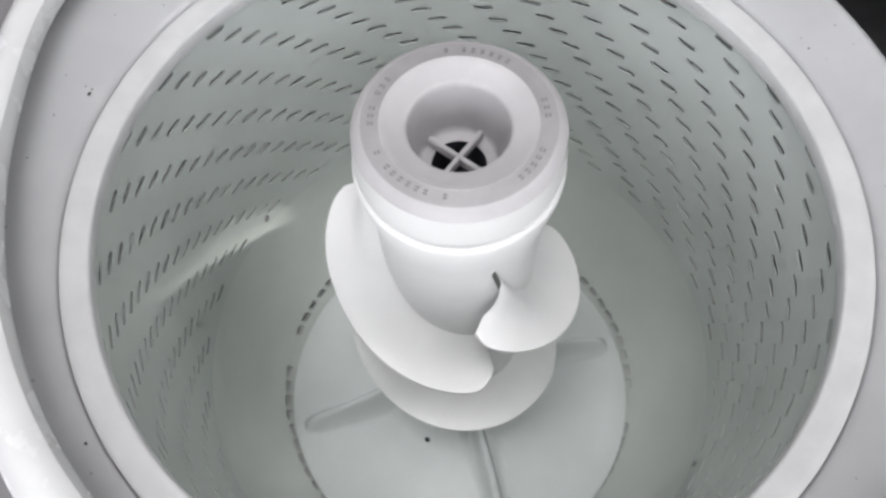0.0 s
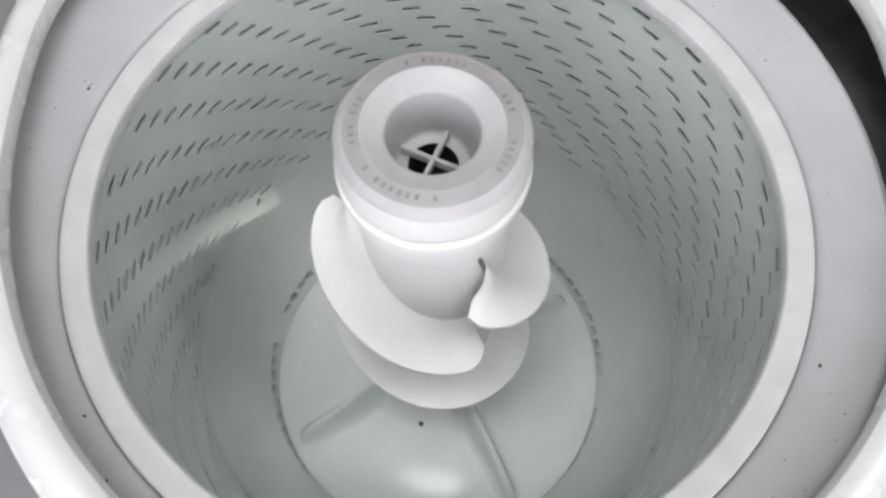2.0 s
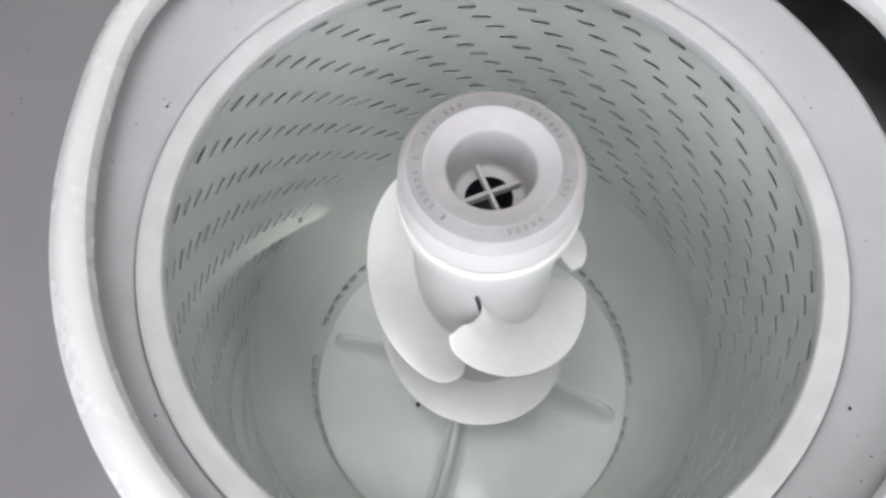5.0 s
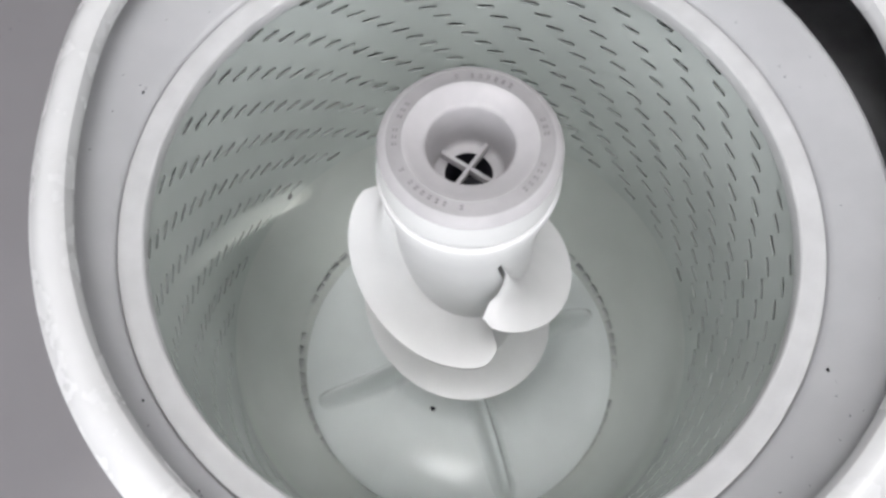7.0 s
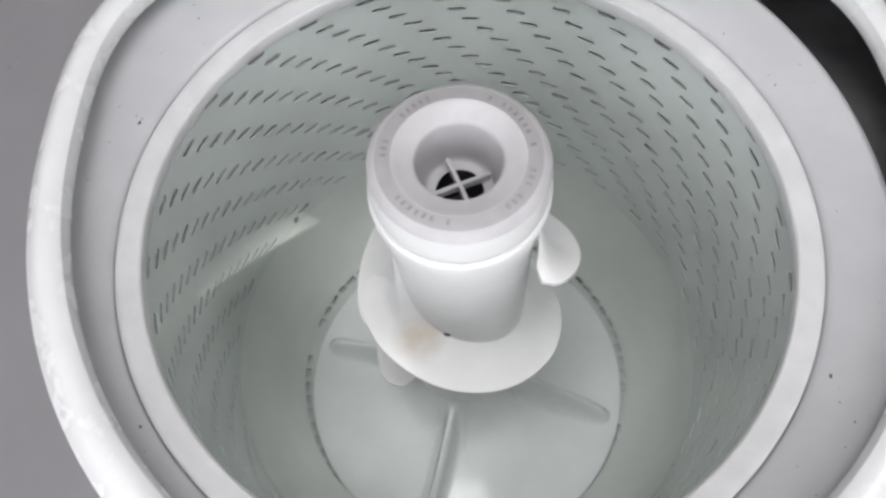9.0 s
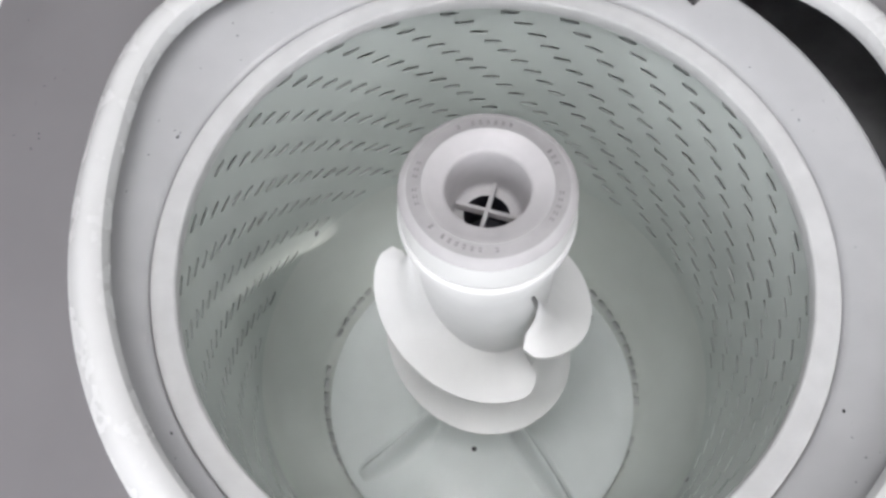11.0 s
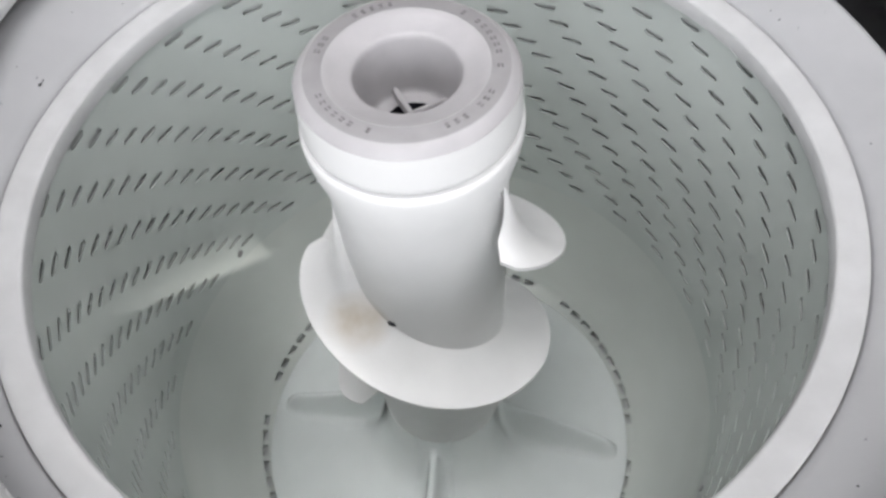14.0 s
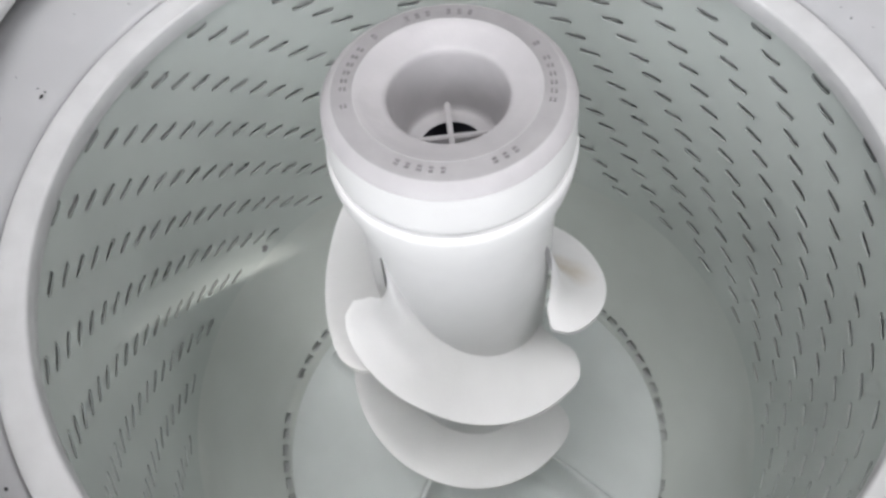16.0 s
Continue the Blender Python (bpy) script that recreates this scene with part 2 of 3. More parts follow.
for sx in (-1, 1):
    for sy in (-1, 1):
        v, f = lathe([(0.0, 0.0), (0.02, 0.0), (0.022, 0.006), (0.012, 0.012), (0.012, 0.04), (0.0, 0.04)], 16)
        foot = part("foot", v, f, DARK, washer, "black rubber foot")
        foot.location = (sx * 0.38, sy * 0.33, -Z0 / S)
# tub cover: grey-white ring between the lid opening and the basket
prof = [(0.2575, -0.03), (0.2584, -0.004), (0.2587, 0.0008), (0.2596, 0.0028), (0.2630, 0.0048), (0.275, 0.0105), (0.29, 0.015), (0.303, 0.0175), (0.312, 0.0185), (0.3175, 0.0178), (0.3205, 0.0150), (0.3215, 0.010), (0.3215, -0.03)]
v, f = lathe(prof, 192)
v = [(x - 0.016 * min(1, max(0, (math.hypot(x, y) - 0.295) / 0.02)), y, z) for x, y, z in v]
part("tub_cover", v, f, TUB_PLASTIC, washer, "grey-white plastic tub cover with specks of grit")
v, f = lathe([(0.2546, -0.012), (0.2546, -0.33), (0.246, -0.385), (0.225, -0.425), (0.205, -0.4425), (0.15, -0.4445), (0.0, -0.445)], 96)
part("outer_tub", v, f, SLOT_DARK, washer, "dull grey outer tub behind the basket slots")
# hidden inside of the cabinet
v, f = strip([(rect_outline(-0.41, -0.36, 0.41, 0.35), DZ - 0.014), (rect_outline(-0.41, -0.36, 0.41, 0.35), -0.10), (rect_outline(-0.29, -0.29, 0.29, 0.29), -0.11)])
part("cabinet_lining", v, f, LINING, washer, "dark inside of the cabinet")

# dark wedges put in for V-shaped shade under the back edge of the lid opening
for tip, b0, b1 in (((-0.135, 0.241), (-0.170, 0.285), (-0.060, 0.285)), ((0.170, 0.221), (0.128, 0.285), (0.225, 0.285))):
    top, low = 0.030, 0.012
    v = [(*tip, low + 0.003), (*b0, low), (*b1, low), (*tip, low + 0.006), (*b0, top), (*b1, top)]
    part("v_shade_wedge", v, [(0, 2, 1), (3, 4, 5), (0, 1, 4, 3), (1, 2, 5, 4), (2, 0, 3, 5)], SHADE_WEDGE, washer, "dark grey pointed wedge painted for the shade under the rim", smooth=False)
# warning label on the back of the rim: unreadable small print as bars
label = part("warning_label", *box(-0.062, 0.2475, DZ + 0.0043, 0.131, 0.2660, DZ + 0.0049), LABEL_WHITE, washer, "worn white warning label with small print", smooth=False)
rnd, shapes = random.Random(3), []
for row in range(4):
    x, y = 0.030, 0.2510 + 0.0036 * row
    while x < 0.114:
        w = rnd.uniform(0.004, 0.012)
        shapes.append(box(x, y, DZ + 0.0049, min(x + w, 0.116), y + 0.0016, DZ + 0.0053))
        x += w + 0.0015
shapes.append(box(0.1175, 0.2500, DZ + 0.0049, 0.1195, 0.2640, DZ + 0.0053))
for i in range(4):
    shapes.append(box(0.120, 0.2505 + 0.0036 * i, DZ + 0.0049, 0.129, 0.2512 + 0.0036 * i, DZ + 0.0053))
tagged(part("small_print", *joined(*shapes), LABEL_INK, label, "dark bars of small print", smooth=False), kind="stuff")
v, f = box(0.070, 0.2335, DZ - 0.016, 0.127, 0.2500, DZ - 0.0145, 0.0006)
part("clear_flap", v, f, CLEAR, washer, "clear plastic strip under the back rim", smooth=False)
# rusty hook on the deck
v, f, n = [], [], 12
for i in range(15):
    u = i / 14
    c = Vector((-0.415 + 0.010 * math.sin(2.6 * u), 0.232 + 0.030 * u, DZ - 0.008 + 0.012 * math.sin(math.pi * u)))
    rad = 0.0032 + 0.0012 * u
    for k in range(n):
        a = 2 * math.pi * k / n
        v.append((c.x + rad * math.cos(a), c.y + rad * 0.4 * math.sin(a), c.z + rad * math.sin(a)))
for i in range(14):
    for k in range(n):
        f.append((i * n + k, i * n + (k + 1) % n, (i + 1) * n + (k + 1) % n, (i + 1) * n + k))
f += [tuple(range(n)), tuple(range(14 * n, 15 * n))]
part("hook", v, f, RUST, washer, "rusty bent steel hook on the deck")

# ---- the basket ----
basket = empty("wash_basket", Z0, S)
tagged(basket, "pale green enamel wash basket with rows of slots", "basket")
RW, N_SEG = 0.250, 336
prof = [(0.2545, -0.02), (0.2574, -0.012), (0.2580, 0.000), (0.2575, 0.0016), (0.2555, 0.0022), (0.2510, 0.0014), (0.2450, 0.0002)] + arc(0.2422, -0.0022, 0.0022, 80, 175, 4) + [(0.2398, -0.008), (0.2410, -0.0135), (0.2455, -0.0160), (RW, -0.018)]
v, f = lathe(prof, 192)
part("balance_ring", v, f, RING_WHITE, basket, "chipped white ring round the basket's mouth")


def slotted_wall():
    """The basket's wall: 20 rows of 28 slots, each row stepped a quarter of the pitch."""
    v, f = [], []
    step, rows, z_top, pitch, half = 2 * math.pi / N_SEG, 20, -0.027, 0.0138, 0.0027

    def pt(u, z, r=RW):
        v.append((r * math.cos(u * step), r * math.sin(u * step), z))
        return len(v) - 1

    def ring(z):
        return [pt(u, z) for u in range(N_SEG)]

    prev = ring(-0.018)
    for k in range(rows):
        z = z_top - k * pitch
        top, bot = ring(z + half), ring(z - half)
        for u in range(N_SEG):
            w = (u + 1) % N_SEG
            f.append((prev[u], prev[w], top[w], top[u]))
        holes = {}
        for c in range(28):
            s = (c * 12 - 3 * k) % N_SEG
            holes[s] = 0
            for j in range(1, 4):
                holes[(s + j) % N_SEG] = j
        for u in range(N_SEG):
            w = (u + 1) % N_SEG
            h = holes.get(u)
            if h is None:
                f.append((top[u], top[w], bot[w], bot[u]))
                continue
            if h == 0:
                m, a, b = pt(u + 0.02, z), pt(u + 0.3, z + half * 0.75), pt(u + 0.3, z - half * 0.75)
                f.append((top[u], top[w], a, m))
                f.append((top[u], m, bot[u]))
                f.append((m, b, bot[w], bot[u]))
                edge = [top[w], a, m, b, bot[w]]
            elif h == 3:
                m, a, b = pt(u + 0.98, z), pt(u + 0.7, z + half * 0.75), pt(u + 0.7, z - half * 0.75)
                f.append((top[w], m, a, top[u]))
                f.append((top[w], bot[w], m))
                f.append((m, bot[w], bot[u], b))
                edge = [bot[u], b, m, a, top[u]]
            else:
                edge = None
            loops = [edge] if edge else [[top[w], top[u]], [bot[u], bot[w]]]
            for e in loops:
                o = []
                for i in e:
                    x, y, zz = v[i]
                    v.append((x * 1.005, y * 1.005, zz))
                    o.append(len(v) - 1)
                for i in range(len(e) - 1):
                    f.append((e[i], e[i + 1], o[i + 1], o[i]))
        prev = bot
    low = ring(-0.310)
    for u in range(N_SEG):
        w = (u + 1) % N_SEG
        f.append((prev[u], prev[w], low[w], low[u]))
    return v, f


v, f = slotted_wall()
part("slotted_wall", v, f, ENAMEL, basket, "pale green enamel wall with slanting rows of slots")


def basket_floor():
    """Cove and floor, with a ring of slots close to the agitator's skirt."""
    n, r0, r1 = 216, 0.1950, 0.2010
    cove = [(0.190 + 0.060 * math.cos(radians(a)), -0.310 - 0.1235 * math.sin(radians(a))) for a in range(0, 78, 4)]
    prof = cove + [(r1, -0.4330)]
    v, f = lathe(prof, n)
    m = len(prof)
    last = [i * m + m - 1 for i in range(n)]
    inner, deep = [], []
    for i in range(n):
        a = 2 * math.pi * i / n
        inner.append(len(v))
        v.append((r0 * math.cos(a), r0 * math.sin(a), -0.4345))
    for i in range(n):
        j = (i + 1) % n
        if i % 36 < 30 and i % 3 < 2:
            o = len(v)
            for q in (last[i], last[j], inner[j], inner[i]):
                x, y, z = v[q]
                v.append((x, y, z - 0.004))
            if i % 3 == 0:
                f.append((last[i], inner[i], o + 3, o))
            else:
                f.append((last[j], o + 1, o + 2, inner[j]))
            f.append((last[i], o, o + 1, last[j]))
            f.append((inner[i], inner[j], o + 2, o + 3))
        else:
            f.append((last[i], last[j], inner[j], inner[i]))
    c = len(v)
    for i in range(n):
        a = 2 * math.pi * i / n
        v.append((0.05 * math.cos(a), 0.05 * math.sin(a), -0.438))
    for i in range(n):
        j = (i + 1) % n
        f.append((inner[i], inner[j], c + j, c + i))
    return v, f


v, f = basket_floor()
part("basket_floor", v, f, FLOOR_ENAMEL, basket, "pale enamel basket floor with a ring of drain slots")
for r, th, z, sx, sz in ((RW - 0.0008, 150, -0.297, 0.004, 0.006), (RW - 0.0008, -25, -0.297, 0.003, 0.006)):
    a = radians(th)
    v, f = blob(0, 0, 0, sx, 0.0006, sz)
    mark = part("scuff_mark", v, f, SCUFF_AND_SHADE_GREY, basket, "dark scuff on the enamel")
    mark.location, mark.rotation_euler = (r * math.cos(a), r * math.sin(a), z), (0, 0, a + math.pi / 2)

# ---- the agitator's base ----
base = empty("finned_agitator", Z0, S)
tagged(base, "pale plastic agitator base with four curved fins", "agitator")
prof = [(0.188, -0.440), (0.1918, -0.437), (0.1925, -0.4335), (0.1895, -0.4305), (0.172, -0.4280), (0.14, -0.4230), (0.11, -0.4175), (0.085, -0.4105), (0.069, -0.397),
        (0.059, -0.366), (0.054, -0.33), (0.051, -0.28), (0.050, -0.20)]
v, f = lathe(prof, 160)
part("skirt", v, f, BASE, base, "smooth pale grey-green skirt")


def skirt_z(r):
    q = sorted((a, b) for a, b in prof[3:])
    for (r0, z0), (r1, z1) in zip(q, q[1:]):
        if r0 <= r <= r1:
            return z0 + (z1 - z0) * (r - r0) / (r1 - r0)
    return -0.43


def fin():
    """One upright blade: high at the neck, sloping down to a rounded end near the skirt's edge."""
    v, f, n, m = [], [], 30, 31
    for i in range(n + 1):
        u = i / n
        r = 0.046 + (0.182 - 0.046) * u
        foot_z = skirt_z(max(r, 0.0505)) - 0.0012
        top = -0.345 - 0.056 * max(0.0, (r - 0.058) / 0.107)
        if r > 0.160:
            top -= (top - foot_z) * ((r - 0.160) / 0.022) ** 2.2
        top = max(top, foot_z)
        half = 0.016 + 0.020 * u
        bow = 0.003 * math.sin(math.pi * u * 0.9)
        for k in range(m):
            q = -1 + 2 * k / (m - 1)
            y = half * math.copysign(abs(q) ** 1.9, q)
            h = 1 / (1 + (abs(y) / 0.0062) ** 3.6) - 0.002
            v.append((r, bow + y, foot_z + (top - foot_z) * h))
    for i in range(n):
        for k in range(m - 1):
            f.append((i * m + k, (i + 1) * m + k, (i + 1) * m + k + 1, i * m + k + 1))
    f.append(tuple(n * m + k for k in range(m)))
    return v, f


fv, ff = fin()
fin_mesh = mesh_of("fin", fv, ff, BASE)
for k in range(4):
    ob = new("fin", fin_mesh)
    ob.parent = base
    ob.rotation_euler = (0, 0, radians(90 * k))
v, f = lathe([(0.0, 0.0009), (0.003, 0.0008), (0.0034, -0.002)], 14)
dot = part("screw_hole", v, f, DARK, base, "small round black hole in the skirt")
dot.location = (0.0765 * math.cos(radians(48)), 0.0765 * math.sin(radians(48)), -0.4030)
dot.rotation_euler = (0, 0, 0)

# ---- the auger on top of it ----
auger = empty("spiral_auger", Z0, S)
tagged(auger, "white plastic agitator auger with spiral vanes and dispenser cap", "auger")
prof = [(0.052, -0.325), (0.0560, -0.323), (0.0565, -0.318), (0.0560, -0.23), (0.0558, -0.12), (0.0555, 0.0), (0.0562, 0.010), (0.0584, 0.022), (0.0612, 0.034), (0.0626, 0.043), (0.0630, 0.050), (0.0628, 0.0532), (0.0615, 0.0548), (0.0585, 0.0552), (0.0580, 0.0575)]
v, f = lathe(prof, 128)
part("column", v, f, STAINED, auger, "smooth white plastic column")


def vane(start, wrap, sinking, fold, r_out=0.0945, tip=0.5):
    """A spiral shelf that starts in a curled fold on the column and sinks as it goes round; sinking: (degrees, height of its outer edge)."""
    v, f = [], []
    n, m, th = max(24, int(wrap / 2.5)), 16, 0.0032
    turns, heights = zip(*sinking)

    def edge_z(ang):
        return sum(float(np.interp(ang + d, turns, heights)) for d in (-16, -8, 0, 8, 16)) / 5

    for i in range(n + 1):
        u = i / n
        ang = wrap * u
        zc = edge_z(ang)
        near = 1 - min(ang / 36, 1)
        left = (1 - u) * wrap
        ro = r_out - (r_out - 0.062) * 0.66 * (1 - math.sqrt(1 - (1 - min(ang / 30, 1)) ** 2)) - (r_out - 0.062) * tip * (1 - min(left / 18, 1)) ** 2.5
        for side in (0, 1):
            for k in range(m):
                q = k / (m - 1)
                r = 0.0545 + (ro - 0.0545) * q
                w = min(1, q / 0.45)
                sweep = 8 * math.sin(math.pi * min(1, q / 0.5)) - 11 * max(0, (q - 0.2) / 0.8) ** 0.8
                a = radians(start + ang + sweep * near ** 1.5)
                z = zc + fold * near ** 2 * (1 - w * w * (3 - 2 * w)) + 0.020 * (1 - q) ** 1.6
                v.append((r * math.cos(a), r * math.sin(a), z + (th / 2 if side == 0 else -th / 2)))
    w = 2 * m
    for i in range(n):
        o, p = i * w, (i + 1) * w
        for k in range(m - 1):
            f.append((o + k, o + k + 1, p + k + 1, p + k))
            f.append((o + m + k + 1, o + m + k, p + m + k, p + m + k + 1))
        f.append((o + m - 1, o + 2 * m - 1, p + 2 * m - 1, p + m - 1))
    for o in (0, n * w):
        f.append(tuple(range(o, o + m)) + tuple(range(o + 2 * m - 1, o + m - 1, -1)))
    return v, f


for start, wrap, sinking, fold, label in (
        (352, 376, ((0, -0.066), (30, -0.102), (80, -0.140), (222, -0.240), (321, -0.278), (380, -0.287)), 0.044, "long spiral vane with a brown stain at its root"),
        (126, 118, ((0, -0.008), (30, -0.062), (76, -0.111), (118, -0.128)), 0.040, "short upper spiral vane"),
        (244, 116, ((0, -0.046), (45, -0.105), (62, -0.120), (116, -0.142)), 0.040, "short middle spiral vane")):
    v, f = vane(start, wrap, sinking, fold)
    part("vane", v, f, STAINED if start == 352 else AUGER, auger, label)
v, f = blob(0, 0, 0, 0.0036, 0.0012, 0.0028)
hole = part("drain_hole", v, f, DARK, auger, "small dark drain hole at the column's foot")
a = radians(48)
hole.location, hole.rotation_euler = (0.0562 * math.cos(a), 0.0562 * math.sin(a), -0.098), (0, 0, a + math.pi / 2)

# dispenser cap: chamfered grey top, rounded bowl, deep throat with a cross
v, f = lathe([(0.0580, 0.0575), (0.0606, 0.0578), (0.0614, 0.0592), (0.0615, 0.0620), (0.0600, 0.0830)], 128)
part("cap_side", v, f, AUGER, auger, "white band of the dispenser cap")
v, f = lathe([(0.0600, 0.0830), (0.0597, 0.0838), (0.0548, 0.0886), (0.0540, 0.0889)], 128)
part("cap_bevel", v, f, CAP, auger, "pale grey bevelled edge of the cap")
v, f = lathe([(0.0540, 0.0889), (0.0530, 0.0893), (0.0446, 0.0893), (0.0440, 0.0896)], 128)
part("letter_ring", v, f, CAP_RING, auger, "darker grey lettered ring of the cap")
v, f = lathe([(0.0440, 0.0896), (0.0432, 0.0895), (0.0400, 0.0878), (0.0350, 0.0856), (0.0315, 0.0844), (0.0298, 0.0838), (0.0290, 0.0828), (0.0286, 0.0800),
              (0.0262, 0.0620), (0.0246, 0.0500), (0.0240, 0.0470), (0.0222, 0.0455), (0.0165, 0.0448)], 128)
part("cap_top", v, f, CAP, auger, "lilac-grey cap top with a deep round bowl")
v, f = lathe([(0.0165, 0.0448), (0.0160, 0.010), (0.0, 0.009)], 48)
part("throat", v, f, DARK, auger, "black opening at the bottom of the bowl")
for k in range(2):
    v, f = box(-0.0226, -0.0014, 0.0462, 0.0226, 0.0014, 0.0540, 0.0007)
    bar = part("cross_bar", v, f, CAP, base, "thin grey bar of the cross in the cap's throat")
    bar.rotation_euler = (0, 0, radians(38 + 90 * k))


def lettering():
    """A line of unreadable raised letters as short bars round the cap."""
    shapes, rnd = [], random.Random(5)
    for start, count in ((10, 8), (100, 7), (160, 11), (260, 6), (318, 3)):
        for i in range(count):
            a = radians(start + 6.2 * i)
            if rnd.random() < 0.15:
                continue
            r, c, s = 0.0484, math.cos(a), math.sin(a)
            strokes = [(-0.0010, 0.0, 0.0005, 0.0020), (0.0010, 0.0, 0.0005, 0.0020)]
            for x0, y0, hx, wy in strokes:
                bv, bf = box(x0 - hx, y0 - wy / 2, 0.0890, x0 + hx, y0 + wy / 2, 0.0898)
                shapes.append(([(c * (x + r) - s * y, s * (x + r) + c * y, z) for x, y, z in bv], bf))
    return joined(*shapes)


v, f = lettering()
tagged(part("lettering", v, f, SCUFF_AND_SHADE_GREY, auger, "small raised letters round the cap, their relief shade painted dark", smooth=False), kind="stuff")


# ---- grit and small things on the machine's top ----
def grit():
    rnd, shapes = random.Random(11), []
    known = ((-0.2403, 0.0785, 0.0026), (-0.2341, 0.0803, 0.0013), (-0.2149, -0.1534, 0.0018), (-0.1934, -0.1917, 0.0020), (0.2225, -0.1148, 0.0024), (-0.2194, 0.1821, 0.0016), (0.2385, 0.1076, 0.0014))
    for x, y, s in known:
        k = 0.268 / math.hypot(x, y) if math.hypot(x, y) < 0.262 else 1
        r = math.hypot(x * k, y * k)
        shapes.append(blob(x * k, y * k, cover_z(r) + 0.0004, s * 0.7, s * 0.45, 0.0006, rnd.uniform(0, 3)))
    for i in range(70):
        a, r = rnd.uniform(0, 2 * math.pi), rnd.uniform(0.266, 0.298)
        s = rnd.uniform(0.0003, 0.0009)
        shapes.append(blob(r * math.cos(a), r * math.sin(a), cover_z(r) + 0.0002, s, s * 0.6, 0.0004, rnd.uniform(0, 3)))
    return joined(*shapes)


def cover_z(r):
    q = [(0.262, 0.0050), (0.275, 0.011), (0.29, 0.015), (0.303, 0.018)]
    for (r0, z0), (r1, z1) in zip(q, q[1:]):
        if r <= r1:
            return z0 + (z1 - z0) * (r - r0) / (r1 - r0)
    return 0.02


v, f = grit()
ob = tagged(part("grit_on_tub_cover", v, f, SPECK, None), "black grit scattered on the tub cover", "grit", kind="stuff")
ob.location, ob.scale = (0, 0, Z0), (S, S, S)
rnd, shapes = random.Random(4), []
for i in range(60):
    x, y, s = rnd.uniform(-0.415, -0.345), rnd.uniform(-0.3, 0.34), rnd.uniform(0.0003, 0.0009)
    shapes.append(blob(x, y, DZ - 0.0108, s, s * 0.7, 0.0004, rnd.uniform(0, 3)))
v, f = joined(*shapes)
ob = tagged(part("grit_on_deck", v, f, SPECK, None), "black grit scattered on the grey deck", "grit", kind="stuff")
ob.location, ob.scale = (0, 0, Z0), (S, S, S)


# ---- what moves ----
def turn(t, degrees):
    return (t, pose(0, 0, Z0, 0, 0, degrees))


def lean(t, degrees):
    """The agitator's shaft leans a little in the basket."""
    return (t, pose(-0.0035 * S, -0.0018 * S, Z0, -1.0, -0.60, 0) @ pose(0, 0, 0, 0, 0, degrees))


